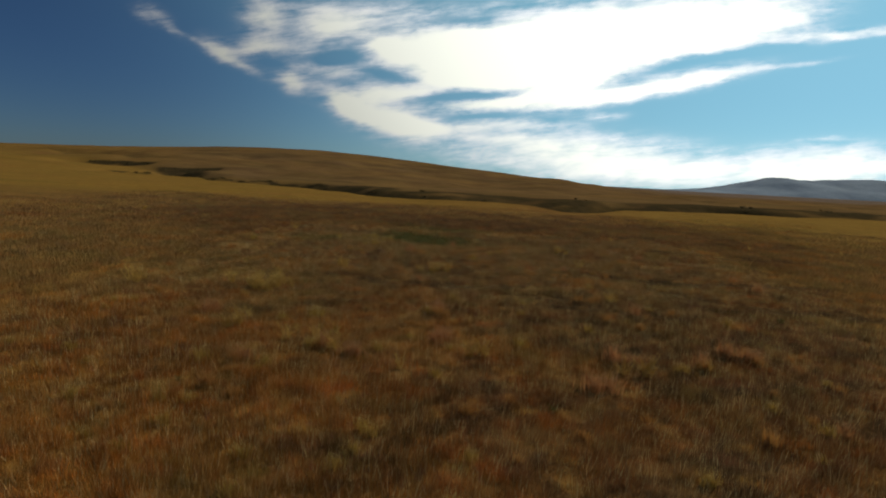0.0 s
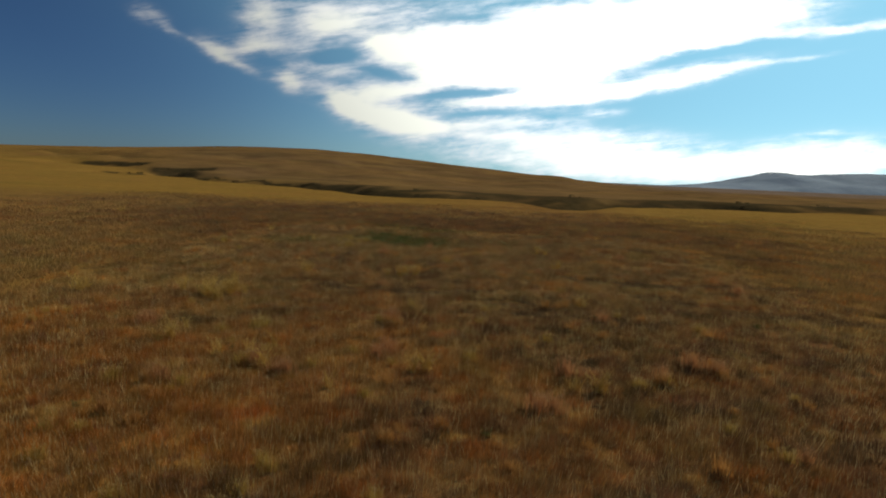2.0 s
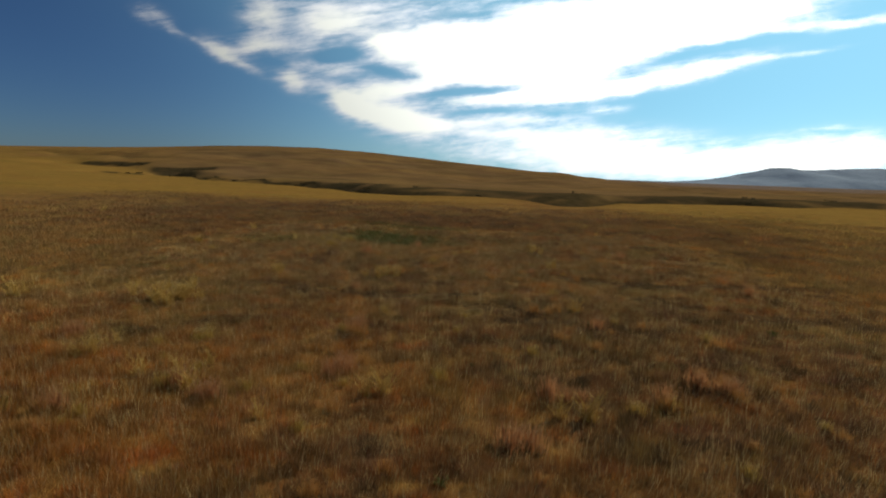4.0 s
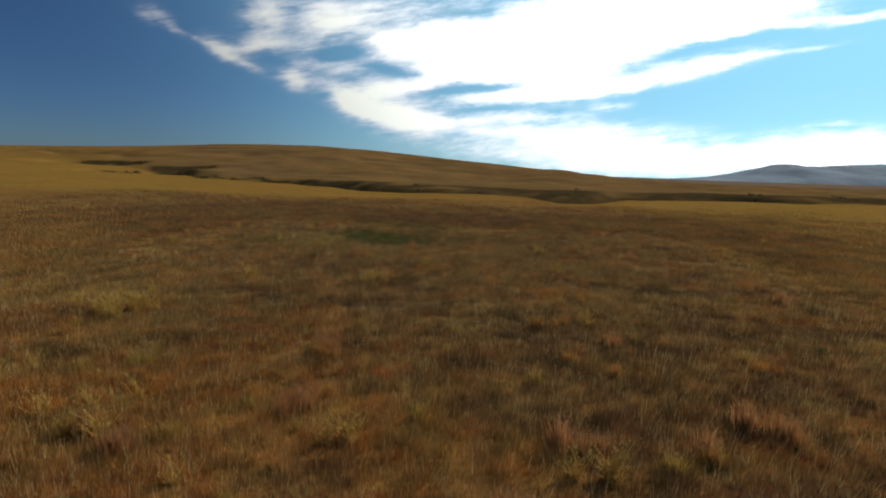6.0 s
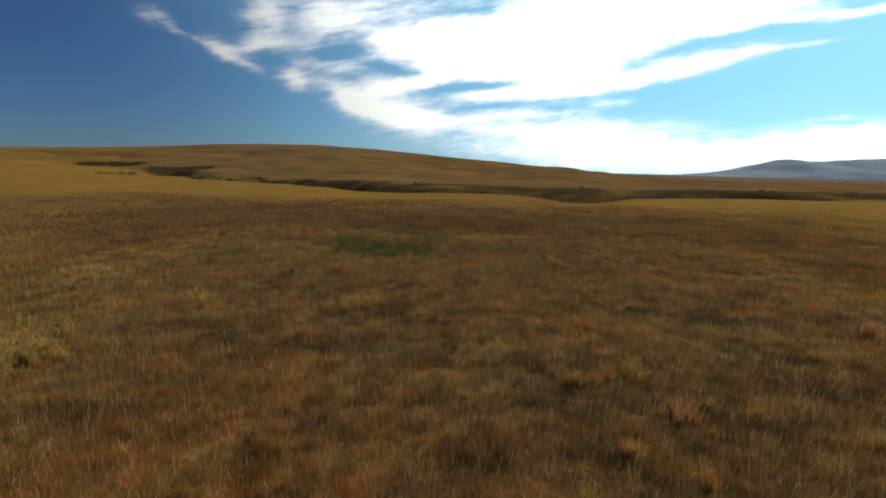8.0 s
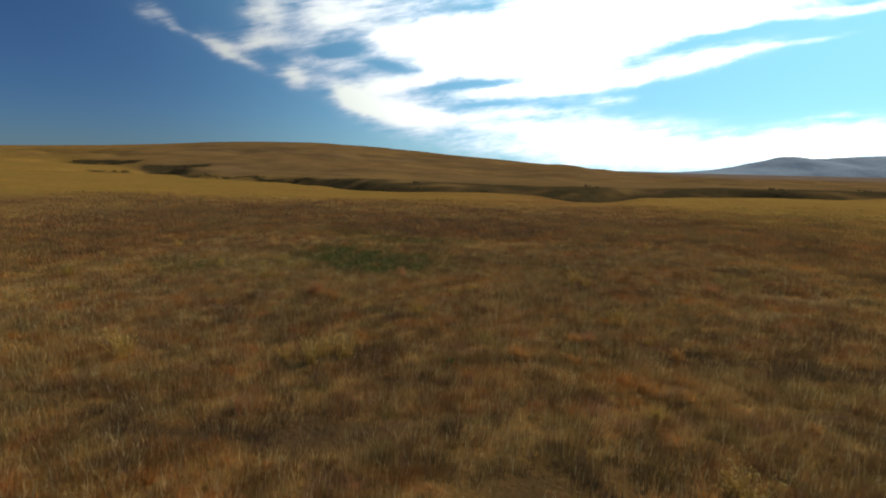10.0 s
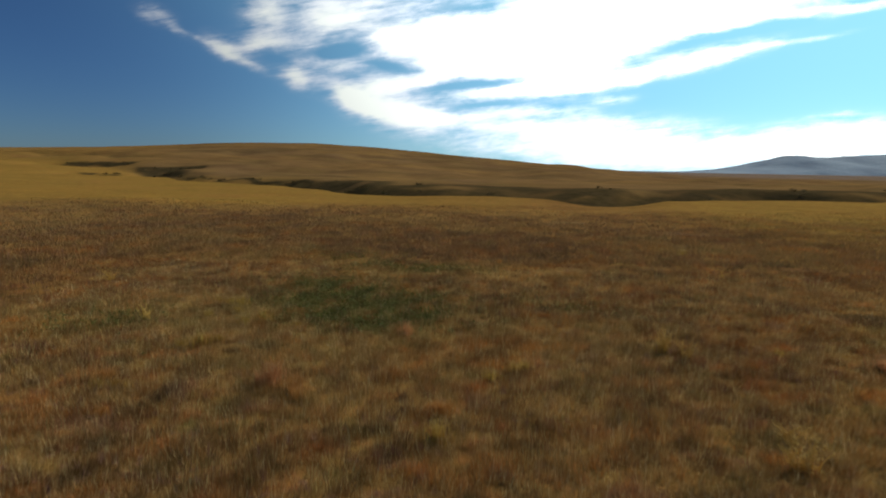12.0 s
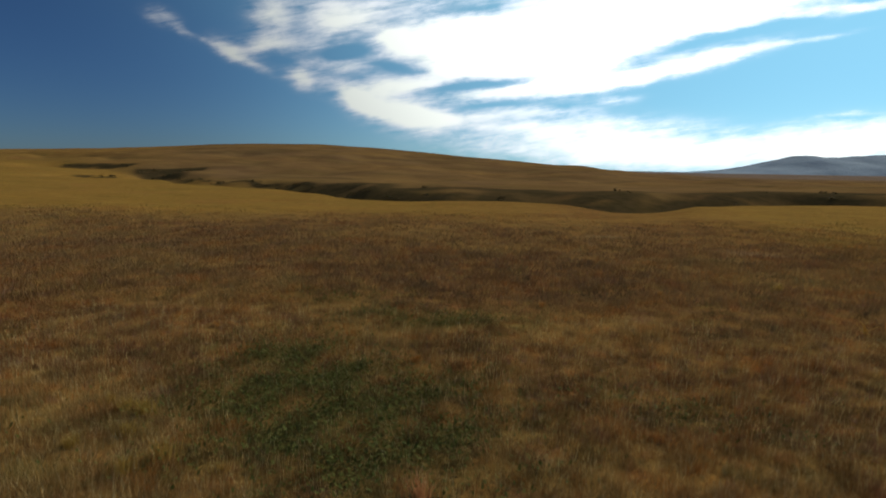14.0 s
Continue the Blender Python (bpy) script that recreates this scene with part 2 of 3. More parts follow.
def meadow_cover(x, y):
    """Pale olive-gold grass on the flat's far eastern side."""
    east = smooth(x + 7 * waves(x, y, 28, 31) - 0.12 * np.clip(150 - y, 0, 80), 28, 54) * smooth(y + 5 * waves(x, y, 24, 33), 76, 128)
    return east * (1 - smooth(y, 215, 245)) * np.clip(0.7 + 0.45 * waves(x, y, 15, 32), 0, 1)


def upland_cover(x, y):
    """Short grazed olive-brown turf on the slopes beyond the draw."""
    line = np.interp(x, [p[0] for p in RAVINE], [p[1] for p in RAVINE])
    return smooth(y - line, 0, 40) * (1 - 0.75 * smooth(-x - 0.25 * (y - 450), 230, 400)) * (0.8 + 0.2 * waves(x, y, 120, 15))


def trail_shade_cover(x, y):
    """Narrow trodden hollows through the grass, with their shadow painted dark."""
    x, y = np.asarray(x, float), np.asarray(y, float)
    total = np.zeros(x.shape)
    near = (x > -20) & (x < 52) & (y > 34) & (y < 90)
    qx, qy = x[near], y[near]
    wx, wy = qx + 0.8 * waves(qx, qy, 7, 19), qy + 0.8 * waves(qx, qy, 6, 20)
    for line in TRAILS:
        total[near] = np.maximum(total[near], np.exp(-(line_distance(wx, wy, line) / 1.0) ** 2))
    return total


def gold_cover(x, y):
    """Golden, lighter grass colour on the flat's western side and in the middle."""
    west = smooth(-x, -4, 18) * (1 - 0.8 * smooth(y + 0.25 * x, 46, 72))
    middle = np.exp(-(((x - 22) / 22) ** 2 + ((y - 72) / 27) ** 2))
    return np.clip(np.maximum(west, 0.95 * middle) * (0.75 + 0.5 * waves(x, y, 14, 16)), 0, 1)


def dull_cover(x, y):
    """Grey-brown grass across the flat's back, darker south; backlit shade painted on the east."""
    # the eastern side, darkened as seen against the sun
    east = smooth(x, -6, 7) * (1 - 0.85 * smooth(y, 34, 50)) * (1 - 0.8 * smooth(x, 22, 44) * smooth(y, 60, 90))
    south = smooth(x, -9, 1) * 1.15 * (1 - smooth(y + 2 * waves(x, y, 9, 24), 29, 41))
    back = smooth(y + 0.25 * x, 84, 108) * (1 - smooth(y, 146, 172)) * (1 - 0.7 * smooth(x, 18, 48))
    return np.clip(np.maximum(np.maximum(east * (1 - smooth(y, 95, 130)), south), 0.5 * back) * (0.85 + 0.3 * waves(x, y, 11, 18)), 0, 1)


def russet_cover(x, y):
    """Redder bluestem where the flat begins, fading northward."""
    return (1 - smooth(y + 3 * waves(x, y, 13, 25), 30, 54)) * np.clip(0.85 + 0.3 * waves(x, y, 6, 27), 0, 1)


def tone_of(x, y):
    """How light a clump has bleached, 0 to 1."""
    return np.clip(0.5 + 0.20 * waves(x, y, 2.6, 61) + 0.16 * waves(x, y, 7, 62), 0, 1)


def hue_of(x, y):
    """From olive (0) to orange (1)."""
    return np.clip(0.5 + 0.24 * waves(x, y, 3.1, 63) + 0.20 * waves(x, y, 11, 64) - 0.2 * smooth(x, -3, 5) * smooth(y, 28, 38) * (1 - smooth(y, 46, 56)) + 0.13 * smooth(-x, -4, 6) * (1 - smooth(y, 32, 50)), 0, 1)


def haze_tint_cover(x, y):
    """Grey-blue distance haze painted into the colour of the far plain."""
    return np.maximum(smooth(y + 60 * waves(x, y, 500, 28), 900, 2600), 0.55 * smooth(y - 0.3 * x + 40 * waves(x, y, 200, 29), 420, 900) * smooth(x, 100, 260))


def green_cover(x, y):
    """Green herbs on the flat where the ground stays moist."""
    g = 0
    for cx, cy, rx, ry, much in GREEN_SPOTS:
        g = g + much * np.exp(-(((x - cx) / rx) ** 2 + ((y - cy) / ry) ** 2))
    g = 0.9 * g * (0.8 + 0.6 * waves(x, y, 2.6, 17))
    return np.clip(g, 0, 1)


def bare_cover(x, y):
    """Pale trodden spots with little grass left."""
    total = 0
    for cx, cy, rx, ry in BARE_SPOTS:
        total = total + np.exp(-(((x - cx) / rx) ** 2 + ((y - cy) / ry) ** 2))
    return np.clip(total, 0, 1)

# ---- materials ----


def material(name):
    m = bpy.data.materials.new(name)
    m.use_nodes = True
    m.node_tree.nodes.clear()
    return m, Tree(m.node_tree)


def grass_colour(t, place, tone, hue):
    """Colour of the sward at a place: patches metres wide, clumps within them."""
    brush = t.cover("brush")
    straw = t.cover("straw")
    green = t.cover("green")
    bare = t.cover("bare")
    wide = t.noise(t.scaled(place, 0.035, 0.05, 0.0), 1.0, 3.0, 0.5)
    mid = t.noise(t.scaled(place, 0.22, 0.3, 0.0), 1.0, 4.0, 0.6)
    small = t.noise(t.scaled(place, 0.9, 1.1, 0.0), 1.0, 3.0, 0.6)
    fleck = t.noise(t.scaled(place, 2.2, 2.6, 0.0), 1.0, 2.0, 0.5)
    c = t.mix(t.ramp(mid, 0.32, 0.62), (0.150, 0.080, 0.026, 1), (0.265, 0.140, 0.042, 1))
    c = t.mix(t.ramp(wide, 0.42, 0.62, 0.0, 0.8), c, (0.33, 0.195, 0.055, 1))
    c = t.mix(t.ramp(small, 0.56, 0.72, 0.0, 0.7), c, (0.37, 0.158, 0.048, 1))
    c = t.mix(t.math("MULTIPLY", t.ramp(mid, 0.52, 0.66), t.ramp(small, 0.5, 0.36)), c, (0.19, 0.135, 0.036, 1))
    c = t.mix(t.ramp(fleck, 0.60, 0.74, 0.0, 0.6), c, (0.44, 0.30, 0.12, 1))
    c = t.mix(t.math("MULTIPLY", t.ramp(fleck, 0.42, 0.3), t.ramp(wide, 0.6, 0.45)), c, (0.20, 0.105, 0.075, 1))
    drift = t.noise(t.scaled(place, 0.022, 0.05, 0.0), 1.0, 5.0, 0.62, 0.4)
    ripe = t.mix(t.ramp(wide, 0.35, 0.65), (0.355, 0.215, 0.044, 1), (0.30, 0.190, 0.042, 1))
    ripe = t.mix(t.ramp(drift, 0.52, 0.70, 0.0, 0.8), ripe, (0.36, 0.185, 0.050, 1))
    ripe = t.mix(t.ramp(drift, 0.48, 0.32, 0.0, 0.8), ripe, (0.235, 0.172, 0.034, 1))
    c = t.mix(t.math("MULTIPLY", straw, 0.85), c, ripe)
    gold = t.cover("gold")
    c = t.mix(t.math("MULTIPLY", gold, t.ramp(mid, 0.40, 0.58, 0.15, 0.65)), c, t.mix(t.ramp(small, 0.4, 0.6), (0.25, 0.155, 0.040, 1), (0.34, 0.195, 0.046, 1)))
    dull = t.cover("dull")
    c = t.mix(t.math("MULTIPLY", dull, t.ramp(mid, 0.62, 0.40, 0.5, 0.9)), c, t.mix(t.ramp(small, 0.38, 0.62), (0.112, 0.070, 0.038, 1), (0.172, 0.106, 0.053, 1)))
    tuft = t.noise(t.scaled(place, 0.62, 0.8, 0.0), 1.0, 2.0, 0.5, 0.5)
    other = t.noise(t.node("ShaderNodeMapping", {"Vector": place, "Location": (37.0, 11.0, 5.0), "Scale": (0.55, 0.7, 0.0)}).outputs[0], 1.0, 2.0, 0.5, 0.5)
    c = t.mix(t.ramp(tuft, 0.54, 0.72, 0.0, 0.5), c, (0.38, 0.155, 0.045, 1))
    c = t.mix(t.ramp(tuft, 0.44, 0.28, 0.0, 0.45), c, (0.115, 0.072, 0.030, 1))
    c = t.mix(t.ramp(other, 0.56, 0.74, 0.0, 0.5), c, (0.40, 0.255, 0.070, 1))
    c = t.mix(t.ramp(other, 0.42, 0.27, 0.0, 0.4), c, (0.24, 0.115, 0.070, 1))
    c = t.mix(t.math("MULTIPLY", t.cover("meadow"), 0.45), c, t.mix(t.ramp(small, 0.38, 0.62), (0.33, 0.215, 0.042, 1), (0.43, 0.275, 0.064, 1)))
    tint = t.mix(t.ramp(tone, 0.48, 0.15), t.mix(t.ramp(tone, 0.52, 0.9), (1, 1, 1, 1), (1.34, 1.32, 1.3, 1)), (0.63, 0.61, 0.62, 1))
    c = t.mix(0.9, c, tint, "MULTIPLY")
    c = t.mix(1.0, c, t.mix(t.ramp(hue, 0.62, 0.92), t.mix(t.ramp(hue, 0.45, 0.12), (1, 1, 1, 1), (0.82, 1.0, 0.94, 1)), (1.50, 1.10, 0.72, 1)), "MULTIPLY")
    c = t.mix(t.cover("russet"), c, (1.13, 0.95, 0.72, 1), "MULTIPLY")
    upland = t.cover("upland")
    haze_tint = t.cover("haze_tint")
    trail_shade = t.cover("trail_shade")
    # the hollows are not sunk; this dark colour stands for their shadow
    c = t.mix(t.math("MULTIPLY", trail_shade, 0.92), c, (0.058, 0.038, 0.022, 1))
    c = t.mix(t.math("MULTIPLY", upland, 0.8), c, t.mix(t.ramp(wide, 0.35, 0.65), (0.166, 0.104, 0.060, 1), (0.216, 0.140, 0.070, 1)))
    # the far plain takes a painted haze colour
    c = t.mix(haze_tint, c, t.mix(t.ramp(wide, 0.35, 0.65), (0.21, 0.19, 0.20, 1), (0.25, 0.225, 0.225, 1)))
    c = t.mix(t.math("MULTIPLY", bare, 0.55), c, (0.38, 0.27, 0.14, 1))
    c = t.mix(t.math("MULTIPLY", green, 0.95), c, t.mix(t.ramp(small, 0.4, 0.6), (0.052, 0.060, 0.018, 1), (0.085, 0.080, 0.026, 1)))
    # brush colour, kept dark enough to carry the draws' shade as well
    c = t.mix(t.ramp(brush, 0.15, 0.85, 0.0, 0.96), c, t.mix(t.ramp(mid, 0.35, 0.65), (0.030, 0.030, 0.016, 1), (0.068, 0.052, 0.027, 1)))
    c = t.mix(1.0, c, (0.91, 0.880, 1.13, 1), "MULTIPLY")
    return c, small


def ground_material():
    m, t = material("prairie_ground")
    place = t.node("ShaderNodeTexCoord").outputs["Object"]
    tone = t.noise(t.scaled(place, 0.42, 0.5, 0.0), 1.0, 3.0, 0.55)
    hue = t.noise(t.node("ShaderNodeMapping", {"Vector": place, "Location": (9.0, 71.0, 3.0), "Scale": (0.33, 0.4, 0.0)}).outputs[0], 1.0, 3.0, 0.55)
    c, small = grass_colour(t, place, tone, hue)
    fine = t.noise(place, 3.2, 6.0, 0.7)
    streak = t.noise(t.scaled(place, 0.05, 0.35, 0.05), 1.0, 4.0, 0.6)
    c = t.mix(t.ramp(streak, 0.35, 0.65, 0.0, 0.5), c, t.mix(0.5, c, (0.11, 0.066, 0.03, 1)))
    upland = t.math("MULTIPLY", t.cover("upland"), t.ramp(t.cover("brush"), 0.5, 0.1))
    band = t.noise(t.scaled(place, 0.011, 0.028, 0.05), 1.0, 4.0, 0.58)
    c = t.mix(t.math("MULTIPLY", upland, t.ramp(band, 0.47, 0.64)), c, t.mix(0.5, c, (0.075, 0.055, 0.026, 1)))
    c = t.mix(t.math("MULTIPLY", upland, t.ramp(band, 0.46, 0.30)), c, t.mix(0.4, c, (0.29, 0.18, 0.06, 1)))
    c = t.mix(t.ramp(fine, 0.25, 0.75), t.mix(0.3, c, (0.07, 0.045, 0.02, 1)), c)
    c = t.mix(1.0, c, (0.88, 0.79, 0.62, 1), "MULTIPLY")
    bump = t.node("ShaderNodeBump", {"Strength": 0.7, "Distance": 0.22, "Height": t.math("ADD", fine, small)})
    s = t.node("ShaderNodeBsdfPrincipled", {"Base Color": c, "Roughness": 1.0, "Specular IOR Level": 0.0, "Normal": bump.outputs[0]})
    t.node("ShaderNodeOutputMaterial", {"Surface": s.outputs[0]})
    return m


def blade_material(name, tint=None, share=0.0, vary=1.0):
    m, t = material(name)
    place = t.node("ShaderNodeNewGeometry")
    c, _ = grass_colour(t, place.outputs["Position"], t.cover("tone"), t.cover("hue"))
    if tint:
        c = t.mix(share, c, tint)
    own = place.outputs["Random Per Island"]
    c = t.mix(vary, c, t.mix(own, (0.62, 0.60, 0.60, 1), (1.40, 1.38, 1.36, 1)), "MULTIPLY")
    c = t.mix(t.ramp(own, 0.9, 1.0, 0.0, 0.4), c, (0.52, 0.38, 0.18, 1))
    s = t.node("ShaderNodeBsdfPrincipled", {"Base Color": c, "Roughness": 0.8, "Specular IOR Level": 0.08})
    thin = t.node("ShaderNodeBsdfTranslucent", {"Color": c})
    both = t.node("ShaderNodeMixShader", {0: 0.26, 1: s.outputs[0], 2: thin.outputs[0]})
    t.node("ShaderNodeOutputMaterial", {"Surface": both.outputs[0]})
    return m


def plain_material(name, low, high, scale, rough=0.9, relief=0.6):
    m, t = material(name)
    place = t.node("ShaderNodeNewGeometry").outputs["Position"]
    n = t.noise(place, scale, 6.0, 0.65)
    c = t.mix(t.ramp(n, 0.3, 0.7), (*low, 1), (*high, 1))
    bump = t.node("ShaderNodeBump", {"Strength": relief, "Distance": 0.3 / scale, "Height": n})
    s = t.node("ShaderNodeBsdfPrincipled", {"Base Color": c, "Roughness": rough, "Specular IOR Level": 0.15, "Normal": bump.outputs[0]})
    t.node("ShaderNodeOutputMaterial", {"Surface": s.outputs[0]})
    return m


GROUND = ground_material()
BLADES = blade_material("dry_grass_blades")
FAR_BLADES = blade_material("distant_grass_blades", vary=0.35)
STALKS = blade_material("pale_seed_stalks", (0.60, 0.45, 0.22, 1), 0.7)
# distance haze over the far hills, mixed into their base colour
RANGE = plain_material("haze_tinted_slope", (0.125, 0.150, 0.215), (0.165, 0.195, 0.255), 0.006, 1.0, 0.3)

# ---- the ground ----


def mesh_object(name, verts, faces, mat, smooth_shade=False):
    me = bpy.data.meshes.new(name)
    verts, faces = np.asarray(verts, np.float32), np.asarray(faces, np.int32)
    k = faces.shape[1]
    me.vertices.add(len(verts))
    me.vertices.foreach_set("co", verts.ravel())
    me.loops.add(faces.size)
    me.loops.foreach_set("vertex_index", faces.ravel())
    me.polygons.add(len(faces))
    me.polygons.foreach_set("loop_start", np.arange(0, faces.size, k, dtype=np.int32))
    me.polygons.foreach_set("use_smooth", np.full(len(faces), smooth_shade))
    me.materials.append(mat)
    me.update(calc_edges=True)
    return new(name, me)


COVERS = (("brush", brush_shade_cover), ("straw", straw_cover), ("meadow", meadow_cover), ("green", green_cover), ("bare", bare_cover), ("upland", upland_cover), ("haze_tint", haze_tint_cover), ("gold", gold_cover), ("dull", dull_cover), ("trail_shade", trail_shade_cover), ("russet", russet_cover))


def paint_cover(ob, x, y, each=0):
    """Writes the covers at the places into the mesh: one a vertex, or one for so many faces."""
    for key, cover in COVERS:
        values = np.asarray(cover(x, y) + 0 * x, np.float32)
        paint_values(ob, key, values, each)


def paint_values(ob, key, values, each=0):
    ob.data.attributes.new(key, "FLOAT", "FACE" if each else "POINT").data.foreach_set("value", np.repeat(np.asarray(values, np.float32), max(each, 1)))


def steps(low, near, far, fine, grow):
    """Grid lines: even between low and near, then ever wider to far."""
    out, step = list(np.arange(low, near, fine)), fine
    while out[-1] < far:
        step *= grow
        out.append(out[-1] + step)
    return np.array(out)


def build_ground():
    side = steps(0, 80, 4600, 1.25, 1.026)
    xs = np.concatenate((-side[:0:-1], side))
    ys = np.concatenate((-steps(60, 61, 4600, 1.0, 1.12)[::-1], np.arange(-59, 0, 2.0), steps(0, 340, 4700, 1.25, 1.016)))
    gx, gy = (g.ravel() for g in np.meshgrid(xs, ys))
    n, rows = len(xs), len(ys)
    i = (np.arange(rows - 1)[:, None] * n + np.arange(n - 1)[None, :]).ravel()
    ob = mesh_object("ground", np.stack((gx, gy, height(gx, gy)), 1), np.stack((i, i + 1, i + n + 1, i + n), 1), GROUND, True)
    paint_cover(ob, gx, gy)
    tagged(ob, "rolling prairie of russet and straw-coloured dry grass", "ground", kind="structure")


build_ground()


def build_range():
    """The low hills beyond the plain, blue from haze painted into their colour."""
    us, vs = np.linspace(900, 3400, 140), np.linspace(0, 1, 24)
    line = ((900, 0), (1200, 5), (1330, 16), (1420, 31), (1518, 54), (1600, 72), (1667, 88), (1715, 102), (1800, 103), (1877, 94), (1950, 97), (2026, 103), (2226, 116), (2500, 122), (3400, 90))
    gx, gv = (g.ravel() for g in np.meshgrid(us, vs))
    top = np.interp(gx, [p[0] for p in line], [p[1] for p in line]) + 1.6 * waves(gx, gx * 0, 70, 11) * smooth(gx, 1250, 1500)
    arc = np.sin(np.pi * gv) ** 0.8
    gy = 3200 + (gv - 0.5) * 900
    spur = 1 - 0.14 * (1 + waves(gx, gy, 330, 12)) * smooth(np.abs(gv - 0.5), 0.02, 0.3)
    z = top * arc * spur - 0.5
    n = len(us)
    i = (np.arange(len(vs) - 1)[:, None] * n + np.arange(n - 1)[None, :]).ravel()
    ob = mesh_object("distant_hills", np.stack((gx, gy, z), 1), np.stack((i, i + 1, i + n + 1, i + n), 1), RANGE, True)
    tagged(ob, "low hills far beyond the plain, tinted blue-grey with haze", "hills", kind="structure")


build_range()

# ---- grass ----


def reach(x, y):
    """Metres from which a spot is seen at its nearest."""
    return np.maximum(np.maximum(np.abs(x) * 1.15, y - 62), 17.0 + 2.0 * np.maximum(14 - y, 0))


def scatter(count, rng, low, high):
    """Places for tufts between two reaches, thinning out with the distance."""
    xs, ys, have = [], [], 0
    while have < count:
        x, y = rng.uniform(-290, 290, 600000), rng.uniform(-45, 400, 600000)
        d = reach(x, y)
        keep = (rng.uniform(0, 1, 600000) < (17.0 / d) ** 1.9) & (d >= low) & (d < high)
        xs.append(x[keep]), ys.append(y[keep])
        have += keep.sum()
    return np.concatenate(xs)[:count], np.concatenate(ys)[:count]


def build_grass(name, count, blades, seed, low, high, tall, wide, broad, label, mat=None, lean=0.2, mixed=0.16):
    """Clumps of fine upright blades, each clump domed and of its own tone and hue."""
    rng = np.random.RandomState(seed)
    x, y = scatter(count, rng, low, high)
    keep = rng.uniform(0, 1, count) < (1 - 0.8 * bare_cover(x, y)) * (1 - 0.72 * green_cover(x, y)) * (1 - 0.88 * trail_shade_cover(x, y))
    keep &= rng.uniform(0, 1, count) > smooth(reach(x, y), 55, 125)
    x, y = x[keep], y[keep]
    far, m = reach(x, y) / 17, len(x)
    size = rng.uniform(0.6, 1.35, m)
    tone = np.clip(tone_of(x, y) + rng.normal(0, mixed, m), 0, 1)
    hue = np.clip(hue_of(x, y) + rng.normal(0, mixed, m), 0, 1)
    many = lambda values: np.repeat(values, blades)
    n = m * blades
    ox, oy = rng.normal(0, 1, n), rng.normal(0, 1, n)
    r = np.minimum(np.hypot(ox, oy) / 2, 1.2)
    spread = many(broad * size * far ** 0.75)
    bx, by = many(x) + ox * spread, many(y) + oy * spread
    h = tall * rng.uniform(0.6, 1.2, n) * many(size ** 0.8) * (1.08 - 0.42 * r ** 2) / many(np.maximum(far / 4, 1) ** 0.35)
    w = wide * rng.uniform(0.6, 1.3, n) * many(far ** 0.6) / 2
    turn = rng.uniform(0, 2 * np.pi, n)
    dx, dy = np.cos(turn) * w, np.sin(turn) * w
    tx = bx + (0.04 + 0.13 * ox + rng.normal(0, lean, n)) * h
    ty = by + (-0.02 + 0.13 * oy + rng.normal(0, lean, n)) * h
    base = height(x, y)
    rise_x, rise_y = (height(x + 0.3, y) - base) / 0.3, (height(x, y + 0.3) - base) / 0.3
    bz = many(base) + many(rise_x) * ox * spread + many(rise_y) * oy * spread - 0.04
    v = np.stack([np.stack(q, 1) for q in ((bx - dx, by - dy, bz), (bx + dx, by + dy, bz), (tx, ty, bz + h))], 1)
    ob = mesh_object(name, v.reshape(-1, 3), np.arange(n * 3, dtype=np.int32).reshape(n, 3), mat or BLADES)
    paint_cover(ob, x, y, blades)
    paint_values(ob, "tone", tone, blades)
    paint_values(ob, "hue", hue, blades)
    return tagged(ob, label, "grass", kind="stuff")


build_grass("grass", 19000, 76, 31, 0, 38, 0.40, 0.0160, 0.27, "dense dry russet and tan prairie grass covering the flat")
build_grass("grass", 32000, 26, 32, 38, 125, 0.50, 0.026, 0.32, "dry russet grass farther out on the prairie flat", FAR_BLADES, mixed=0.07)
build_grass("seed_stalks", 42000, 3, 33, 0, 34, 0.60, 0.014, 0.2, "pale ripe seed stalks standing above the dry grass", STALKS, 0.16)

# ---- green herbs in the moist spots ----


def build_herbs():
    rng = np.random.RandomState(77)
    x, y = rng.uniform(-30, 10, 150000), rng.uniform(66, 110, 150000)
    keep = rng.uniform(0, 1, 150000) < green_cover(x, y) * 0.85
    x, y = x[keep], y[keep]
    n = len(x)
    turn, tip = rng.uniform(0, 2 * np.pi, n), rng.uniform(0.1, 0.9, n)
    size, z = rng.uniform(0.05, 0.12, n), height(x, y) + rng.uniform(0.08, 0.5, n)
    ux, uy, uz = np.cos(turn) * np.cos(tip) * size, np.sin(turn) * np.cos(tip) * size, np.sin(tip) * size
    sx, sy = -np.sin(turn) * size * 0.4, np.cos(turn) * size * 0.4
    v = np.stack((np.stack((x - ux, y - uy, z - uz), 1), np.stack((x + sx, y + sy, z), 1), np.stack((x + ux, y + uy, z + uz), 1), np.stack((x - sx, y - sy, z), 1)), 1)
    ob = mesh_object("green_herbs", v.reshape(-1, 3), np.arange(n * 4).reshape(n, 4), HERB)
    tagged(ob, "low green leafy herbs growing in moist hollows", "herbs", kind="stuff")


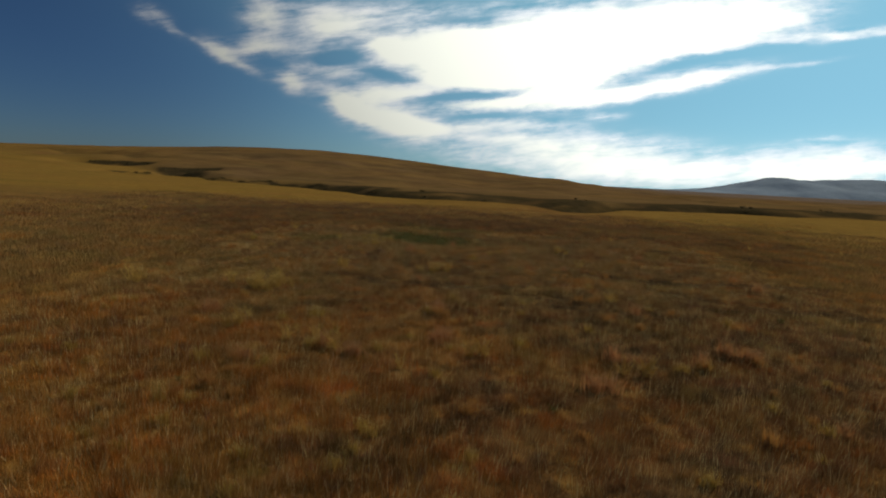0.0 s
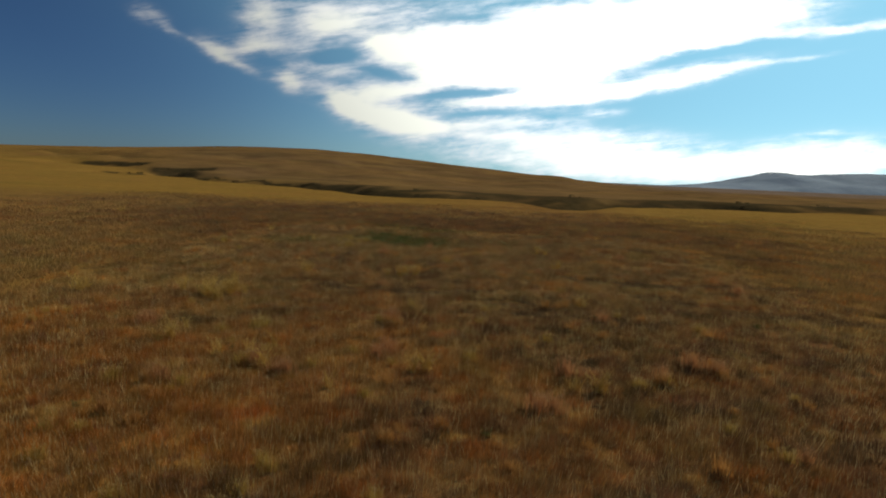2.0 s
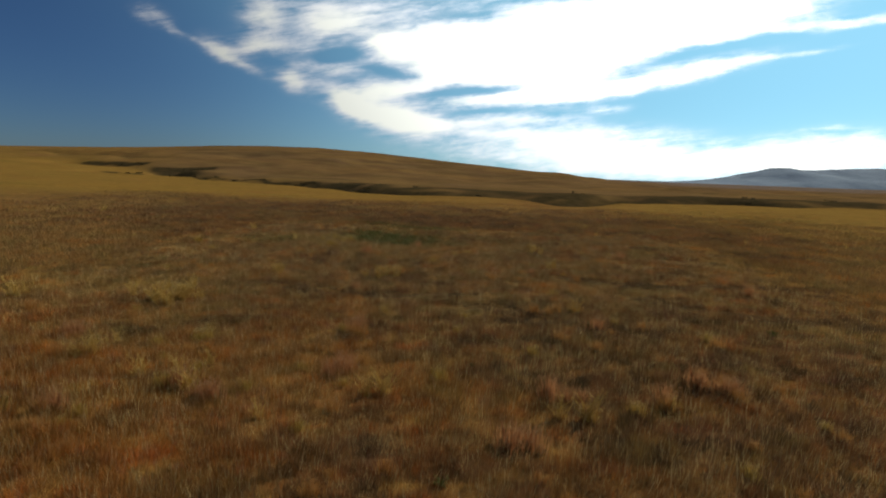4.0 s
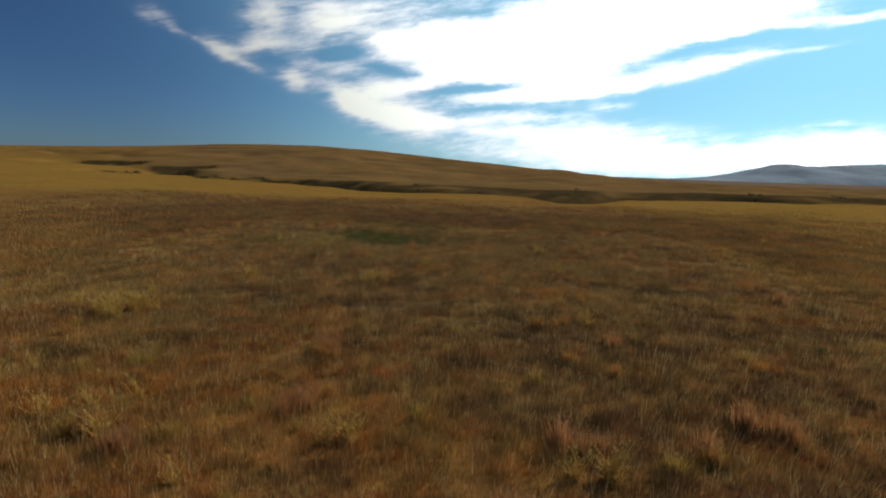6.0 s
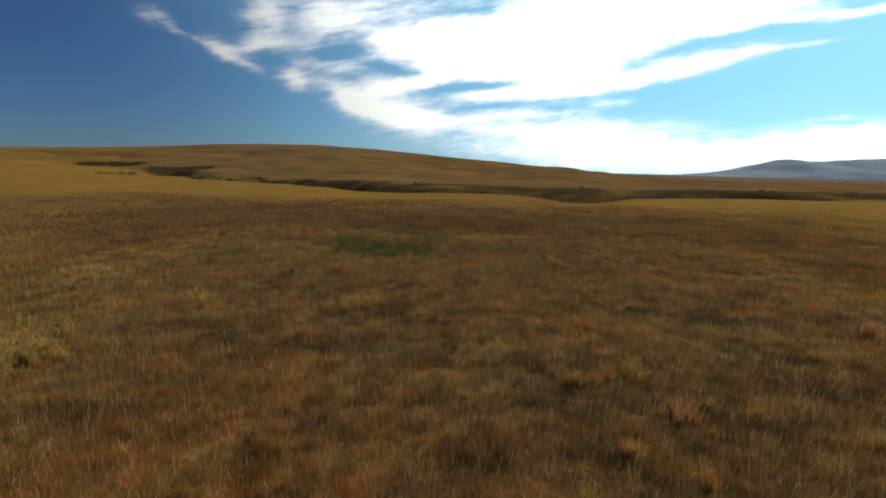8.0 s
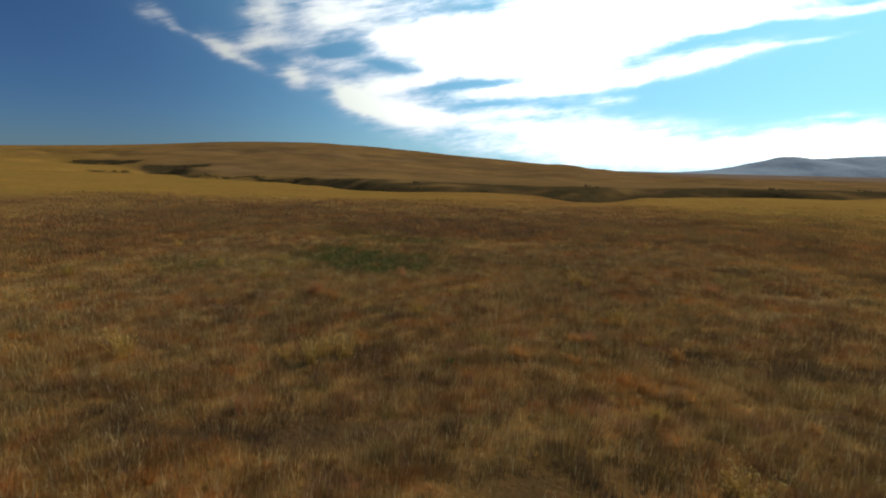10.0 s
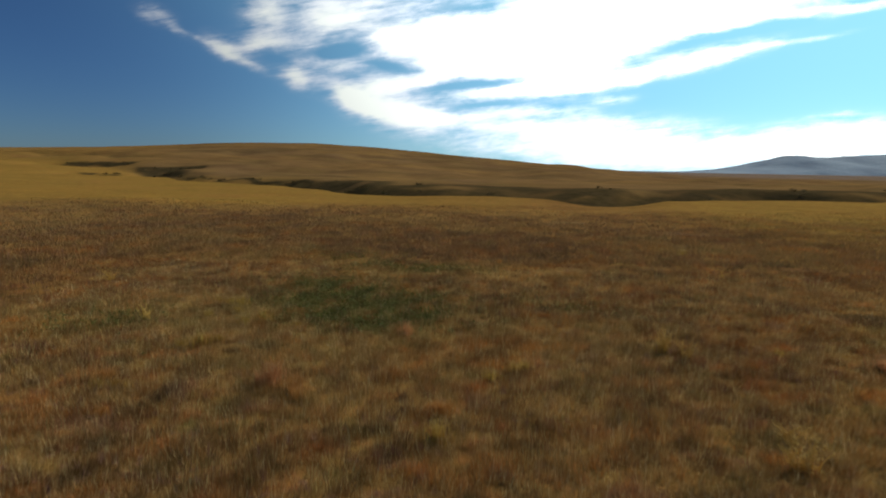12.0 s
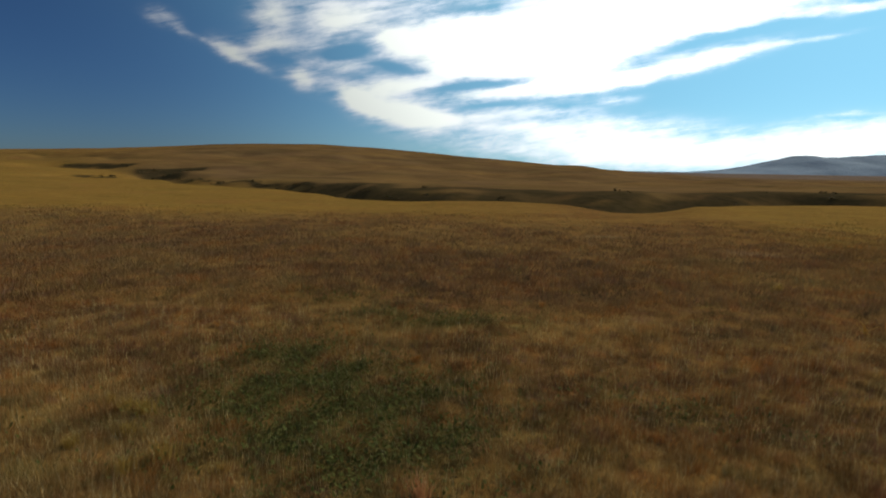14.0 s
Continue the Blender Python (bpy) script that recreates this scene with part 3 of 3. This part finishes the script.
def leaf_material(name, low, high, thin=0.35):
    m, t = material(name)
    own = t.node("ShaderNodeNewGeometry").outputs["Random Per Island"]
    whole = t.node("ShaderNodeObjectInfo").outputs["Random"]
    c = t.mix(own, (*low, 1), (*high, 1))
    c = t.mix(t.ramp(whole, 0.0, 1.0, 0.0, 0.45), c, t.mix(0.5, c, (0.30, 0.16, 0.06, 1)))
    s = t.node("ShaderNodeBsdfPrincipled", {"Base Color": c, "Roughness": 0.8, "Specular IOR Level": 0.08})
    through_light = t.node("ShaderNodeBsdfTranslucent", {"Color": c})
    both = t.node("ShaderNodeMixShader", {0: thin, 1: s.outputs[0], 2: through_light.outputs[0]})
    t.node("ShaderNodeOutputMaterial", {"Surface": both.outputs[0]})
    return m


HERB = leaf_material("herb_leaf", (0.056, 0.064, 0.013), (0.105, 0.098, 0.024))
RUSSET = leaf_material("russet_blade", (0.34, 0.15, 0.040), (0.54, 0.26, 0.075), 0.5)
RUSSET_HEAD = leaf_material("russet_seed_head", (0.40, 0.18, 0.06), (0.55, 0.29, 0.11), 0.5)
GOLD = leaf_material("golden_blade", (0.28, 0.170, 0.035), (0.50, 0.32, 0.075), 0.5)
GOLD_HEAD = leaf_material("golden_seed_head", (0.48, 0.34, 0.12), (0.62, 0.46, 0.20), 0.5)
ROSE = leaf_material("reddish_blade", (0.32, 0.135, 0.055), (0.50, 0.23, 0.10), 0.5)
ROSE_HEAD = leaf_material("reddish_seed_head", (0.36, 0.18, 0.09), (0.48, 0.27, 0.14), 0.4)
PALE = leaf_material("bleached_stalk", (0.46, 0.29, 0.070), (0.68, 0.45, 0.13), 0.45)
PALE_HEAD = leaf_material("bleached_flower_head", (0.54, 0.36, 0.11), (0.74, 0.53, 0.20), 0.45)
SHRUB_LEAF = leaf_material("brush_leaf", (0.036, 0.032, 0.012), (0.080, 0.060, 0.022), 0.2)
BARK = plain_material("grey_bark", (0.06, 0.045, 0.03), (0.13, 0.10, 0.07), 14.0)
POST = plain_material("weathered_wood", (0.14, 0.11, 0.08), (0.28, 0.24, 0.19), 9.0)

build_herbs()


def thing(name, label, category, group=""):
    root = new(name)
    root.empty_display_size = 0.2
    return tagged(root, label, category, group)


def under(ob, parent, label="", kind=""):
    ob.parent = parent
    tagged(ob, kind=kind)
    return tagged(ob, label) if label else ob


def tube(path, radii, sides=5):
    """Vertices and faces of a tapering stalk along a path."""
    verts, faces = [], []
    for (x, y, z), r in zip(path, radii):
        verts += [(x + r * math.cos(2 * math.pi * k / sides), y + r * math.sin(2 * math.pi * k / sides), z) for k in range(sides)]
    for i in range(len(path) - 1):
        for k in range(sides):
            a, b = i * sides + k, i * sides + (k + 1) % sides
            faces.append((a, b, b + sides, a + sides))
    return verts, faces


def joined(pieces):
    verts, faces = [], []
    for v, f in pieces:
        faces += [tuple(i + len(verts) for i in q) for q in f]
        verts += v
    return verts, faces


def leaf(p, way, across, length, wide):
    p, way, across = Vector(p), Vector(way).normalized(), Vector(across).normalized()
    return [tuple(q) for q in (p, p + way * length * 0.5 + across * wide, p + way * length, p + way * length * 0.5 - across * wide)], [(0, 1, 2, 3)]


def build_tussock(name, label, group, seed, tall, broad, blade_mat, head_mat, count=150):
    """A bunchgrass tussock: a fountain of blades with feathery heads on the taller ones."""
    rng = np.random.RandomState(seed)
    root = thing(name, label, "grass clump", group)
    r, around = broad * 0.5 * np.abs(rng.normal(0, 0.62, count)), rng.uniform(0, 2 * np.pi, count)
    bx, by = r * np.cos(around), r * np.sin(around)
    h = tall * rng.uniform(0.6, 1.1, count) * (1.05 - 0.35 * np.minimum(r / broad, 1))
    out = 0.12 + 0.2 * r / broad + np.abs(rng.normal(0, 0.2, count))
    turn = around + rng.normal(0, 0.9, count)
    tx, ty = bx + np.cos(turn) * out * h * 0.8, by + np.sin(turn) * out * h * 0.8
    w = rng.uniform(0.008, 0.018, count) / 2
    face = rng.uniform(0, 2 * np.pi, count)
    dx, dy = np.cos(face) * w, np.sin(face) * w
    mx, my = bx + (tx - bx) * 0.35, by + (ty - by) * 0.35
    low = np.full(count, -0.08)
    rows = ((bx - dx, by - dy, low), (bx + dx, by + dy, low), (mx + dx, my + dy, h * 0.6), (tx, ty, h), (mx - dx, my - dy, h * 0.6))
    v = np.stack([np.stack(q, 1) for q in rows], 1).reshape(-1, 3)
    under(mesh_object("foliage", v, np.arange(count * 5).reshape(count, 5), blade_mat), root, kind="stuff")
    heads = []
    for i in np.argsort(-h)[:count // 2]:
        d = Vector((tx[i] - mx[i], ty[i] - my[i], h[i] * 0.4)).normalized()
        for side in (0.0, 1.6):
            heads.append(leaf((tx[i], ty[i], h[i] * 0.93), d, (math.cos(face[i] + side), math.sin(face[i] + side), 0), rng.uniform(0.08, 0.15), 0.008))
    v, f = joined(heads)
    under(mesh_object("seed_fluff", v, f, head_mat), root, "feathery pale seed heads", "stuff")
    return root


def build_weed(name, label, group, seed, tall, stalks):
    """A dead, bleached weed: forking stalks with small dry heads."""
    rng = random.Random(seed)
    root = thing(name, label, "weed", group)
    stems, heads, leaves = [], [], []
    for _ in range(stalks):
        turn, lean, h = rng.uniform(0, 6.28), rng.uniform(0.2, 1.0), tall * rng.uniform(0.6, 1.1)
        ox, oy = rng.uniform(-0.18, 0.18), rng.uniform(-0.18, 0.18)
        path = [(ox + math.cos(turn) * lean * h * k * k, oy + math.sin(turn) * lean * h * k * k, -0.08 + h * k) for k in (0, 0.4, 0.75, 1.0)]
        stems.append(tube(path, (0.016, 0.014, 0.011, 0.007)))
        for k in range(5):
            base = Vector(path[2]).lerp(Vector(path[3]), k / 5) if k > 1 else Vector(path[1]).lerp(Vector(path[2]), k / 2)
            t2 = rng.uniform(0, 6.28)
            tip = base + Vector((math.cos(t2), math.sin(t2), rng.uniform(0.6, 1.4))) * rng.uniform(0.08, 0.20)
            stems.append(tube([tuple(base), tuple(tip)], (0.006, 0.004), 4))
            for _ in range(2):
                way = Vector((rng.uniform(-1, 1), rng.uniform(-1, 1), rng.uniform(0, 1)))
                heads.append(leaf(tip, way, way.cross(Vector((0.3, 0.2, 1))), rng.uniform(0.03, 0.07), 0.014))
        for k in range(6):
            base = Vector(path[0]).lerp(Vector(path[1]), rng.uniform(0, 1))
            way = Vector((rng.uniform(-1, 1), rng.uniform(-1, 1), rng.uniform(0.1, 0.8)))
            leaves.append(leaf(base, way, way.cross(Vector((0, 0, 1))), rng.uniform(0.15, 0.35), 0.014))
    for part_name, pieces, mat in (("stalk", stems, PALE), ("dried_bloom", heads, PALE_HEAD), ("withered_foliage", leaves, PALE)):
        v, f = joined(pieces)
        under(mesh_object(part_name, v, [q for q in f], mat), root, kind="stuff")
    return root


def build_shrub(name, label, group, seed, tall, broad, lumps=9, each=34):
    """Low brush: a few stems and uneven lumps of small leaves with gaps."""
    rng = random.Random(seed)
    root = thing(name, label, "shrub", group)
    stems, leaves = [], []
    for _ in range(lumps):
        turn, out = rng.uniform(0, 6.28), broad * 0.5 * math.sqrt(rng.random())
        c = Vector((math.cos(turn) * out, math.sin(turn) * out, tall * rng.uniform(0.35, 0.8) * (1 - 0.35 * out / broad)))
        stems.append(tube([(c.x * 0.15, c.y * 0.15, -0.2), (c.x * 0.55, c.y * 0.55, c.z * 0.5), tuple(c)], (0.035, 0.022, 0.010)))
        size = tall * rng.uniform(0.22, 0.36)
        for _ in range(each):
            d = Vector((rng.gauss(0, 1), rng.gauss(0, 1), rng.gauss(0, 0.6))).normalized() * size * 1.5 * rng.uniform(0.55, 1.1)
            way = Vector((rng.uniform(-1, 1), rng.uniform(-1, 1), rng.uniform(-0.4, 1)))
            leaves.append(leaf(c + d, way, way.cross(Vector((0.2, 0.5, 1))), rng.uniform(0.14, 0.26), rng.uniform(0.05, 0.09)))
    v, f = joined(stems)
    under(mesh_object("branchwork", v, f, BARK), root, kind="stuff")
    v, f = joined(leaves)
    under(mesh_object("foliage", v, f, SHRUB_LEAF), root, kind="stuff")
    return root


def settle(kinds, places, seed, low, high, sink=0.0):
    """Sets the first thing of each kind, then copies, at the places."""
    rng = random.Random(seed)
    used = set()
    for i, (x, y) in enumerate(places):
        k = rng.randrange(len(kinds)) if i >= len(kinds) else i
        size = rng.uniform(low, high)
        m = pose(x, y, float(height(x, y)) - sink, rng.uniform(-4, 4), rng.uniform(-4, 4), rng.uniform(0, 360)) @ Matrix.Diagonal((size, size, size * rng.uniform(0.85, 1.15), 1))
        if k in used:
            copy_thing(kinds[k], m)
        else:
            kinds[k].matrix_basis = m
            used.add(k)


def strewn(count, seed, gap):
    """Seeded places over the flat, none closer than gap."""
    rng = random.Random(seed)
    out = []
    while len(out) < count:
        y = 14 + 95 * rng.random() ** 1.2
        x = rng.uniform(-1, 1) * (16 + 0.75 * max(0, y - 40))
        if all(math.hypot(x - a, y - b) > gap for a, b in out) and float(green_cover(x, y)) < 0.4:
            out.append((x, y))
    return out


RUSSET_PLACES = ((-10.4, 38.0), (-16.7, 36.2), (-4.2, 41.1), (-5.0, 38.7), (-12.4, 29.5), (-10.0, 28.6), (-11.0, 27.2), (8.5, 40.2), (13.0, 36.6), (-20.1, 57.9),
                 (3.7, 58.5), (6.7, 60.7), (6.2, 57.9), (-7.5, 68.1), (-15.9, 68.8), (-4.1, 60.7), (-1.6, 66.7), (-22.3, 57.1), (8.6, 54.8), (7.0, 47.2), (-13.7, 27.6), (-3.3, 39.0))
ROSE_PLACES = ((-3.8, 35.5), (-7.8, 32.4), (-17.7, 39.4), (-9.1, 68.6), (12.8, 35.8), (-4.0, 41.8), (5.9, 34.1), (4.2, 30.5))
GOLD_PLACES = ((-16.0, 80.8), (-13.8, 72.8), (1.3, 71.3), (-16.0, 78.0), (-12.6, 77.4), (-11.2, 39.4), (-10.0, 33.4), (-12.5, 26.4), (-14.4, 68.0))
PALE_PLACES = ((-19.1, 49.8), (-16.7, 47.3), (-17.2, 45.8), (-27.4, 46.1), (-15.1, 36.6), (-10.1, 34.9), (-1.9, 33.8), (5.5, 32.9), (-5.0, 58.2), (-4.3, 57.6), (9.0, 74.9), (9.8, 64.2), (8.7, 48.3), (-13.6, 56.7))


TALL_WEEDS = ((-17.6, 47.0), (-17.0, 48.0))


def around_each(places, more, spread, seed):
    """The places, each with a few neighbours."""
    rng = random.Random(seed)
    return [p for x, y in places for p in [(x, y)] + [(x + rng.gauss(0, spread), y + rng.gauss(0, spread)) for _ in range(more)]]


def south_west(count, seed):
    """Seeded places over the south-western flat."""
    rng = random.Random(seed)
    return [(rng.uniform(-26, -1) if rng.random() < 0.75 else rng.uniform(-1, 16), rng.uniform(18, 46)) for _ in range(count)]


def build_tussocks():
    russet = [build_tussock("grass_tussock", "russet orange bunchgrass tussock standing in dry prairie grass", "russet tussocks", 100 + k, 0.62, 1.0, RUSSET, RUSSET_HEAD) for k in range(3)]
    settle(russet, around_each(RUSSET_PLACES, 2, 0.5, 5) + strewn(30, 6, 1.5) + south_west(44, 22), 7, 0.6, 1.15)
    rose = [build_tussock("grass_tussock", "dull red bunchgrass tussock with pinkish seed heads", "reddish tussocks", 110 + k, 0.58, 1.0, ROSE, ROSE_HEAD) for k in range(2)]
    settle(rose, around_each(ROSE_PLACES, 2, 0.5, 8) + strewn(18, 9, 2.0), 10, 0.75, 1.2)
    gold = [build_tussock("grass_tussock", "golden yellow bunchgrass tussock with pale seed heads", "golden tussocks", 120 + k, 0.70, 1.1, GOLD, GOLD_HEAD) for k in range(3)]
    settle(gold, around_each(GOLD_PLACES, 2, 0.8, 11) + strewn(28, 12, 1.5) + south_west(46, 23), 13, 0.6, 1.1)


def build_weeds():
    weeds = [build_weed("dry_weed", "bleached dead weed with forking stalks and dry heads", "dry weeds", 130 + k, 0.88, 10 + 3 * k) for k in range(3)]
    settle(weeds, around_each(PALE_PLACES, 2, 1.0, 14) + around_each(TALL_WEEDS, 5, 0.7, 21) + strewn(10, 15, 2.5), 16, 0.8, 1.25)


def build_rosette(name, label, group, seed, broad):
    """A low green weed: broad leaves spreading from one root, with a short flower stalk."""
    rng = random.Random(seed)
    root = thing(name, label, "weed", group)
    leaves, stalk = [], []
    for k in range(46):
        turn, rise = rng.uniform(0, 6.28), rng.uniform(0.25, 1.3)
        base = Vector((rng.gauss(0, broad * 0.2), rng.gauss(0, broad * 0.2), rng.uniform(0.0, 0.28)))
        way = Vector((math.cos(turn), math.sin(turn), rise))
        leaves.append(leaf(base, way, way.cross(Vector((0, 0, 1))), broad * rng.uniform(0.3, 0.55), broad * 0.07))
    for k in range(4):
        x, y = rng.gauss(0, broad * 0.15), rng.gauss(0, broad * 0.15)
        stalk.append(tube([(x, y, -0.05), (x * 1.3, y * 1.3, 0.3), (x * 1.5, y * 1.5, 0.55)], (0.012, 0.009, 0.005)))
    v, f = joined(leaves)
    under(mesh_object("foliage", v, f, HERB), root, kind="stuff")
    v, f = joined(stalk)
    under(mesh_object("stalk", v, f, HERB), root, kind="stuff")
    return root


def build_rosettes():
    plants = [build_rosette("green_weed", "low dark green leafy weed among dry grass", "green weeds", 150 + k, 0.5 + 0.1 * k) for k in range(3)]
    settle(plants, strewn(14, 19, 2.2), 20, 0.55, 0.9)


def build_brush():
    """Dark brush in the draw and in hollows of the far slope."""
    shrubs = [build_shrub("shrub", "dark green brush growing in a prairie draw", "brush in the draw", 140 + k, 0.55 + 0.1 * k, 2.2 + 0.4 * k) for k in range(4)]
    rng = random.Random(17)
    places = []
    dice = np.random.RandomState(17)
    xs, ys = dice.uniform(-230, 330, 9000), dice.uniform(215, 420, 9000)
    likely = dice.uniform(0, 1, 9000) < brush_shade_cover(xs, ys) ** 6
    for x, y in zip(xs[likely].tolist(), ys[likely].tolist()):
        if len(places) < 60 and not (0 < x < 55 and y < 268) and all(math.hypot(x - a, y - b) > 2.5 for a, b in places):
            places.append((x, y))
    for (ax, ay), (bx, by), wide, _ in DARK_BANKS[:8]:
        n = int(math.hypot(bx - ax, by - ay) / 4)
        places += [(ax + (bx - ax) * (k + rng.random()) / n, ay + (by - ay) * (k + rng.random()) / n + rng.gauss(0, wide / 3)) for k in range(n)]
    settle(shrubs, places, 18, 0.7, 1.25, 0.1)


def build_post():
    x, y = -300.0, 792.0
    root = thing("marker_post", "weathered wooden post standing on the hill crest", "post")
    bm = bmesh.new()
    bmesh.ops.create_cone(bm, cap_ends=True, segments=8, radius1=0.16, radius2=0.13, depth=2.6, matrix=Matrix.Translation((0, 0, 1.1)))
    me = bpy.data.meshes.new("pole")
    bm.to_mesh(me)
    bm.free()
    me.materials.append(POST)
    under(new("pole", me), root)
    bm = bmesh.new()
    bmesh.ops.create_cone(bm, cap_ends=True, segments=8, radius1=0.19, radius2=0.02, depth=0.22, matrix=Matrix.Translation((0, 0, 2.5)))
    me = bpy.data.meshes.new("cap")
    bm.to_mesh(me)
    bm.free()
    me.materials.append(POST)
    under(new("cap", me), root)
    root.matrix_basis = pose(x, y, float(height(x, y)))


build_tussocks()
build_weeds()
build_rosettes()
build_brush()
build_post()
